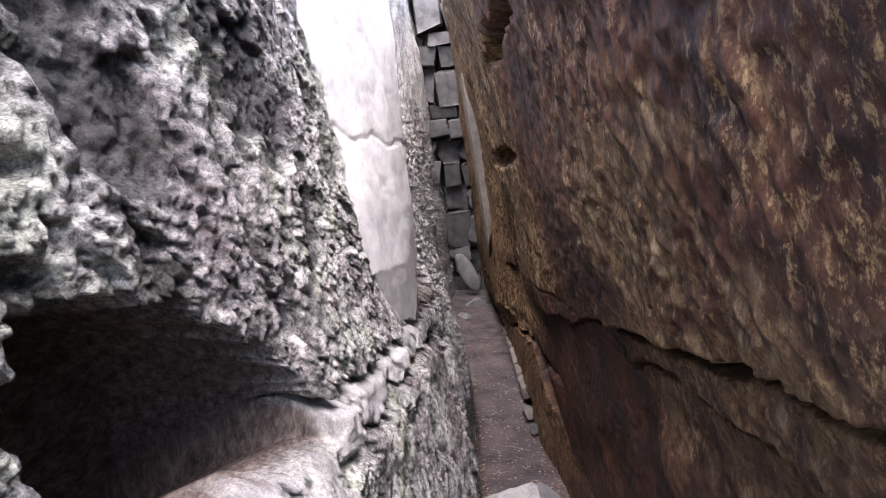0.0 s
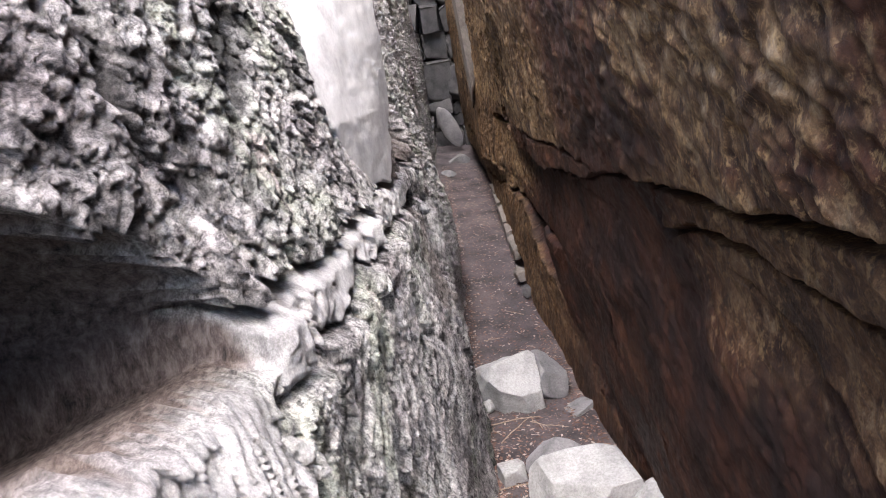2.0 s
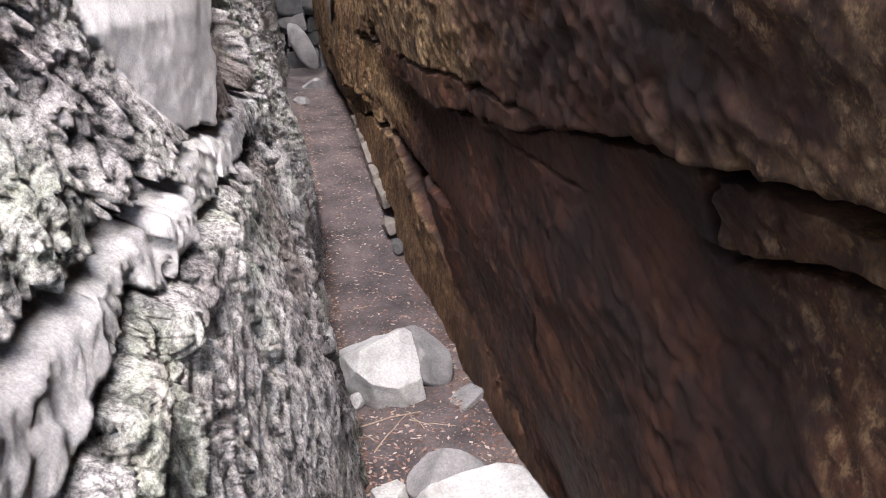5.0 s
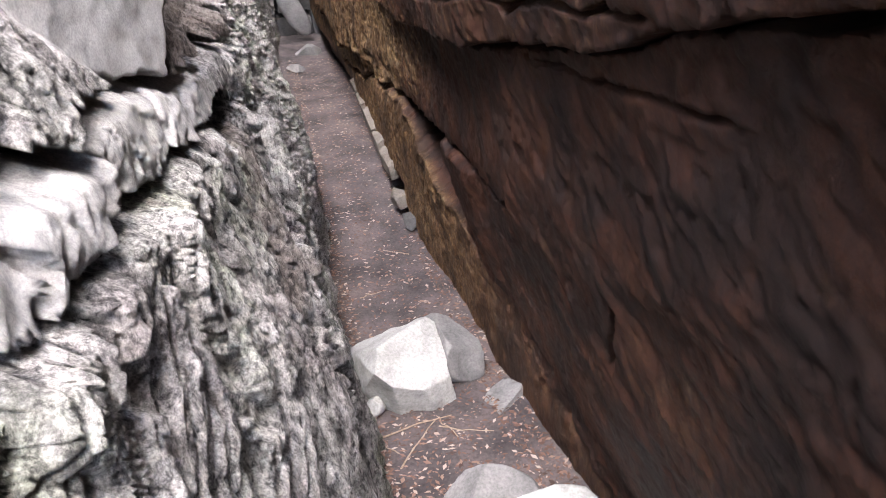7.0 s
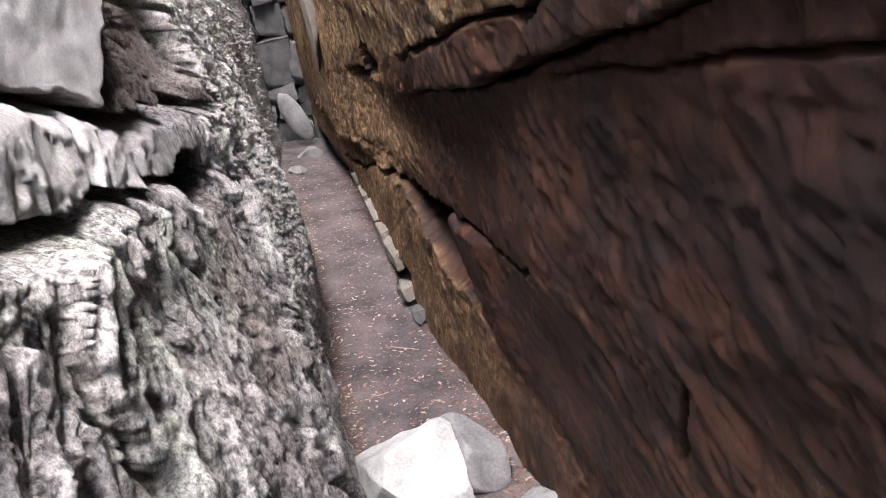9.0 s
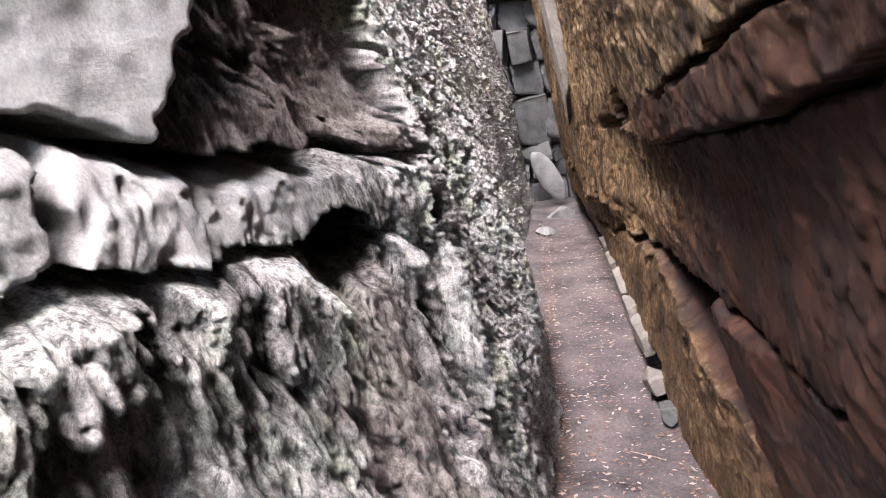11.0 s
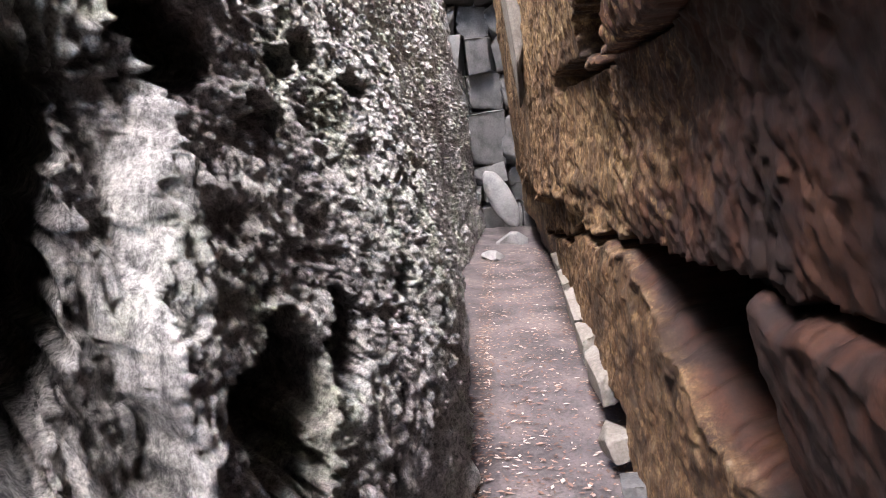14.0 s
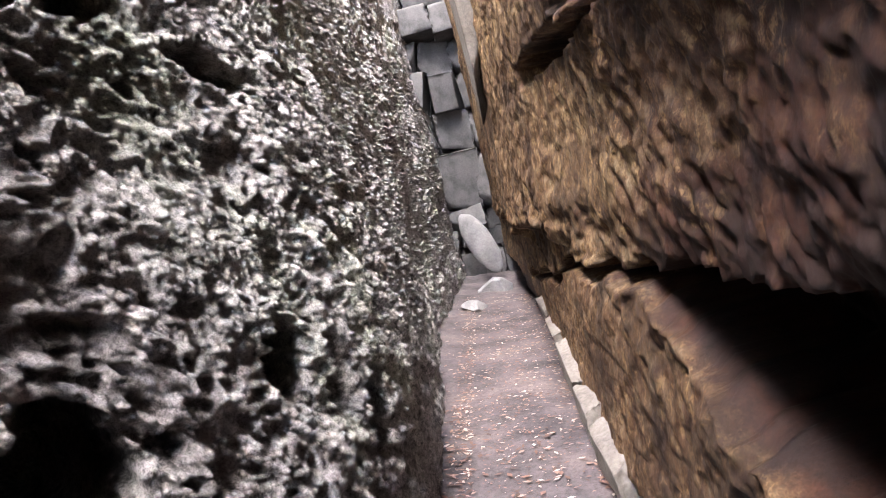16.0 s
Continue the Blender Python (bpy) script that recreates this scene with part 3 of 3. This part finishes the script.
def ground_z(x, y):
    y = np.asarray(y, dtype=float)
    x = np.asarray(x, dtype=float)
    z = np.interp(y, FLOOR_Y, FLOOR_Z)
    return z + 0.03 * fbm(x * 1.5, y * 1.5, x * 0, 3, 0.5, 101) + 0.008 * fbm(x * 9, y * 9, x * 0, 3, 0.6, 103) + 0.05 * np.maximum(0, np.abs(x - 0.62) - 0.3) ** 1.0


def ground():
    xs = spaced((-60, -1.5, 6), (-1.5, -0.3, 0.1), (-0.3, 1.6, 0.02), (1.6, 3, 0.2), (3, 60, 6))
    ys = spaced((-60, -2, 6), (-2, 3.5, 0.1), (3.5, 12, 0.025), (12, 19.5, 0.06), (19.5, 90, 6))
    X, Y = np.meshgrid(xs, ys, indexing="ij")
    far = step(3, 9, np.abs(X)) + step(20, 24, Y)
    Z = ground_z(np.clip(X, -1.5, 3), Y) - 0.4 * np.clip(far, 0, 1)
    P = np.stack([X, Y, Z], -1)
    return tagged(sheet("ground", xs, ys, P, SOIL, {}), "packed grey-brown dirt path strewn with dry leaves", "ground")


ground()


# ---- stones ----
def stone_mesh(name, size, mat, seed, facets=9, rough=0.04, sub=4, box=0.0, cuts=()):
    """A broken stone: a ball cut by flat planes, then roughened."""
    rnd = random.Random(seed)
    bm = bmesh.new()
    bmesh.ops.create_icosphere(bm, subdivisions=sub, radius=1.0)
    planes = [(Vector(a).normalized(), h) for a, h in cuts]
    for k in range(facets):
        v = Vector((rnd.uniform(-1, 1), rnd.uniform(-1, 1), rnd.uniform(-1, 1))).normalized()
        planes.append((v, rnd.uniform(0.55, 0.8)))
    if box:
        for a in ((1, 0, 0), (-1, 0, 0), (0, 1, 0), (0, -1, 0), (0, 0, 1), (0, 0, -1)):
            v = (Vector(a) + Vector((rnd.uniform(-1, 1), rnd.uniform(-1, 1), rnd.uniform(-1, 1))) * 0.16).normalized()
            planes.append((v, box))
    for v in bm.verts:
        for nrm, h in planes:
            over = v.co.dot(nrm) - h
            if over > 0:
                v.co -= nrm * over
        n3 = noise.fractal(v.co * 2.2 + Vector((seed, 0, 0)), 0.8, 2.0, 4)
        v.co += v.co.normalized() * n3 * rough
    lo = [min(v.co[k] for v in bm.verts) for k in range(3)]
    hi = [max(v.co[k] for v in bm.verts) for k in range(3)]
    for v in bm.verts:
        v.co = Vector([(v.co[k] - (lo[k] + hi[k]) / 2) / (hi[k] - lo[k]) * size[k] for k in range(3)])
    for f in bm.faces:
        f.smooth = True
    me = bpy.data.meshes.new(name)
    bm.to_mesh(me)
    bm.free()
    me.materials.append(mat)
    return me


def stone(name, at, size, turn, mat, seed, label, category="boulder", group="", **kw):
    ob = new(name, stone_mesh(name, size, mat, seed, **kw))
    ob.matrix_world = pose(*at, *turn)
    return tagged(ob, label, category, group)


stone("boulder", (0.53, 6.52, 0.18), (0.66, 0.66, 0.46), (0, 0, -8), WHITE, 4, "broken pale quartzite boulder with a sloping top on the dirt path", facets=2, rough=0.035, sub=6,
      cuts=(((0.42, -0.42, 0.8), 0.50), ((-0.9, -0.35, 0.15), 0.68), ((0.1, -0.95, -0.15), 0.62), ((0.95, 0.1, 0.1), 0.70), ((-0.35, 0.4, 0.85), 0.66), ((0, 1, 0.2), 0.75), ((0.6, -0.75, 0.15), 0.68), ((0, 0, -1), 0.6)))
stone("boulder", (0.90, 6.72, 0.14), (0.42, 0.58, 0.38), (0, 12, 12), SLATE, 5, "grey boulder wedged beside the pale one at the wall foot", facets=3, rough=0.03, sub=5,
      cuts=(((0.35, -0.3, 0.85), 0.55), ((0.95, -0.3, 0.1), 0.65), ((0.1, -0.95, 0.2), 0.7), ((-0.9, 0, 0.2), 0.7)))
stone("boulder", (0.86, 4.86, 0.22), (0.70, 0.50, 0.42), (5, -4, 8), WHITE, 7, "flat-topped squarish pale quartzite boulder at the foot of the scramble", facets=1, rough=0.025, sub=6,
      cuts=(((0, -0.08, 1), 0.52), ((1, 0.1, 0.1), 0.68), ((-0.95, -0.15, 0.2), 0.68), ((0, 1, 0.1), 0.66), ((0.1, -1, 0.1), 0.66), ((0.5, 0.6, 0.5), 0.88)))
stone("flat_stone", (0.78, 5.36, 0.12), (0.50, 0.34, 0.26), (10, 4, -16), SLATE, 9, "smooth grey flat stone behind the squarish boulder", "stone", facets=3, rough=0.03, sub=5, cuts=(((0, -0.2, 1), 0.5), ((0, -1, 0.2), 0.75)))
stone("rock", (1.26, 4.60, 0.30), (0.30, 0.32, 0.28), (0, 12, 30), WHITE, 13, "pale rock against the brown wall", "rock")
stone("stone", (0.42, 5.26, 0.14), (0.20, 0.17, 0.14), (0, 0, 20), WHITE, 15, "small pale cube of broken rock on leaves", "stone", box=0.6, facets=2)
stone("stone", (0.34, 6.32, 0.08), (0.17, 0.13, 0.13), (0, 0, 50), WHITE, 17, "fist-sized pale stone in front of the boulder", "stone")
stone("stone", (1.04, 6.16, 0.015), (0.40, 0.20, 0.12), (-8, -14, 40), SLATE, 19, "half-buried grey slab at the wall foot", "stone", facets=2, box=0.55)
stone("leaning_slab", (0.49, 16.95, 1.0), (0.38, 0.16, 1.0), (0, -27, 0), SLATE, 21, "grey oval slab leaning across the end of the path", "rock slab", facets=0, rough=0.05)
stone("stone", (0.36, 14.5, 0.46), (0.30, 0.42, 0.13), (0, 0, 10), SLATE, 23, "pale flat stone set in the far path", "stone")
stone("stone", (0.60, 15.6, 0.52), (0.45, 0.4, 0.25), (0, 0, 40), SLATE, 25, "grey stone below the leaning slab", "stone")

# stacked blocks that close the far end
rnd = random.Random(5)
z = 0.3
row = 0
while z < 9.2:
    h = rnd.choice((0.3, 0.5, 0.6, 0.9))
    x = -0.55 - 0.1 * (z - 1.0)
    x1 = 1.0 - 0.17 * (z - 1.4)
    while x < x1:
        w = rnd.uniform(0.3, 0.75)
        stone("stone_block", (x + w / 2, 17.9 + rnd.uniform(-0.2, 0.2), z + h / 2), (w * 1.08, 0.7, h * 1.08), (rnd.uniform(-4, 4), rnd.uniform(-14, 2), rnd.uniform(-10, 10)), DARK, 200 + row, "grey stone block jammed in the end of the chasm", "stone block", "blocks stacked at the far end", facets=2, rough=0.025, box=0.50, sub=4)
        x += w
        row += 1
    z += h

# tan pillar on the far east wall
stone("rock_pillar", (0.545, 10.75, 3.42), (0.19, 0.5, 2.75), (0, -7.2, 0), TAN, 31, "upright tan rock rib on the brown wall", "rock rib", facets=0, rough=0.012, box=0.56, sub=5)


# Backing added behind the blocks to stop light leaking through their gaps.
def end_wall():
    ys, zs = spaced((-2.6, 3.4, 0.1)), spaced((-0.2, 9.8, 0.1))
    X, Z = np.meshgrid(ys, zs, indexing="ij")
    P = np.stack([X - 0.24 * Z, 18.35 + 0.1 * fbm(X * 2, Z * 2, X * 0, 3), Z], -1)
    front = P[:, ::-1]
    return tagged(sheet("wall_north", ys, zs, front, SLATE, {}), "dark grey rock backing added behind jammed blocks to stop light leaks", "rock wall")


NORTH = end_wall()
for ob in list(scene.objects):
    if ob.name.startswith(("stone_block", "rock_pillar")):
        ob.parent = NORTH if ob.name.startswith("stone_block") else EAST
        for key in ("category", "group"):
            if key in ob:
                del ob[key]

# loose strip of pale stone along the foot of the east wall
rnd = random.Random(8)
y = 8.95
k = 0
while y < 10.9:
    ln = rnd.uniform(0.35, 0.75)
    u = (y - 8.95) / 1.95
    stone("strip_stone", (0.935 - 0.03 * u + rnd.uniform(-0.006, 0.006), y + ln / 2, 0.57 + 0.33 * u), (0.11, ln * 1.03, 0.17 - 0.04 * u + rnd.uniform(-0.012, 0.012)), (9.5, -12, rnd.uniform(-1, 2)), TAN, 300 + k, "long pale block in the loose strip at the wall foot", "stone", "strip of blocks at the wall foot", facets=5, rough=0.05, box=0.54, sub=4)
    y += ln
    k += 1
stone("stone", (0.95, 8.82, 0.36), (0.13, 0.22, 0.15), (0, -10, 8), TAN, 351, "grey angular stone at the end of the strip", "stone", box=0.58)
stone("stone", (0.99, 8.55, 0.25), (0.12, 0.2, 0.12), (0, -10, -8), DARK, 352, "grey angular stone at the wall foot", "stone", box=0.58)


# ---- leaf litter and twigs ----
def litter():
    rnd = np.random.RandomState(3)
    n = 16000
    y = 4.2 + 11 * rnd.rand(n) ** 1.7
    x = 0.62 + 0.5 * np.clip(rnd.randn(n) * 0.55, -1.2, 1.2)
    side = rnd.rand(n) < 0.45
    x = np.where(side, np.where(rnd.rand(n) < 0.5, 0.24 + 0.12 * rnd.rand(n), 1.0 + 0.2 * rnd.rand(n) - 0.02 * (y - 6)), x)
    z = ground_z(x, y) + 0.006
    r = 0.006 + 0.019 * rnd.rand(n) ** 2.2
    a = rnd.rand(n) * 2 * math.pi
    verts, faces = [], []
    for i in range(n):
        c, s = math.cos(a[i]), math.sin(a[i])
        tilt = rnd.uniform(-0.25, 0.25)
        fold = rnd.uniform(0.1, 0.5)
        w = rnd.uniform(0.3, 0.6)
        k = len(verts)
        for u, v, h in ((-1, 0, 0), (0, -w, 0.5 * fold), (1.1, 0, 0.1), (0.1, w, 0.5 * fold)):
            verts.append((x[i] + r[i] * (u * c - v * s), y[i] + r[i] * (u * s + v * c), z[i] + r[i] * (h * w + tilt * u * 0.5 + 0.25)))
        faces += [(k, k + 1, k + 2), (k, k + 2, k + 3)]
    me = bpy.data.meshes.new("leaf_litter")
    me.from_pydata(verts, [], faces)
    me.materials.append(LEAF)
    return tagged(new("leaf_litter", me), "dry brown leaves and needles scattered over the dirt path", "leaf litter", "", "stuff")


litter()


def twig_mat():
    m, n, l, b = shader("dead_wood", 0.85)
    co = n.new("ShaderNodeTexCoord").outputs["Object"]
    l.new(ramp(n, l, tex_noise(n, l, co, 40, 5, 0.6), [(0.3, (0.22, 0.15, 0.10)), (0.7, (0.45, 0.36, 0.28))]), b.inputs["Base Color"])
    return m


TWIG = twig_mat()


def twig(x, y, length, angle, radius, seed):
    rnd = random.Random(seed)
    cu = bpy.data.curves.new("twig", "CURVE")
    cu.dimensions, cu.bevel_depth, cu.bevel_resolution = "3D", radius, 1
    sp = cu.splines.new("POLY")
    sp.points.add(5)
    for i, p in enumerate(sp.points):
        u = i / 5 - 0.5
        px = x + length * u * math.cos(angle) + rnd.uniform(-1, 1) * 0.012
        py = y + length * u * math.sin(angle) + rnd.uniform(-1, 1) * 0.012
        p.co = (px, py, float(ground_z([px], [py])[0]) + radius * 1.2 + 0.006, 1)
        p.radius = 1 - 0.5 * i / 5
    cu.materials.append(TWIG)
    me = bpy.data.meshes.new_from_object(bpy.data.objects.new("tmp", cu))
    return tagged(new("twig", me), "thin dead twig lying on the leafy path", "twig", "twigs on the path")


for k, (x, y, ln, a) in enumerate(((0.52, 5.95, 0.42, 0.9), (0.5, 6.1, 0.5, 0.15), (0.42, 5.15, 0.5, 0.25), (0.8, 5.98, 0.3, -0.5), (0.35, 6.0, 0.22, 2.2), (0.7, 6.05, 0.25, 1.9), (0.5, 7.6, 0.2, 0.4), (0.8, 8.2, 0.22, 2.6))):
    twig(x, y, ln, a, 0.006 if k < 3 else 0.004, k)
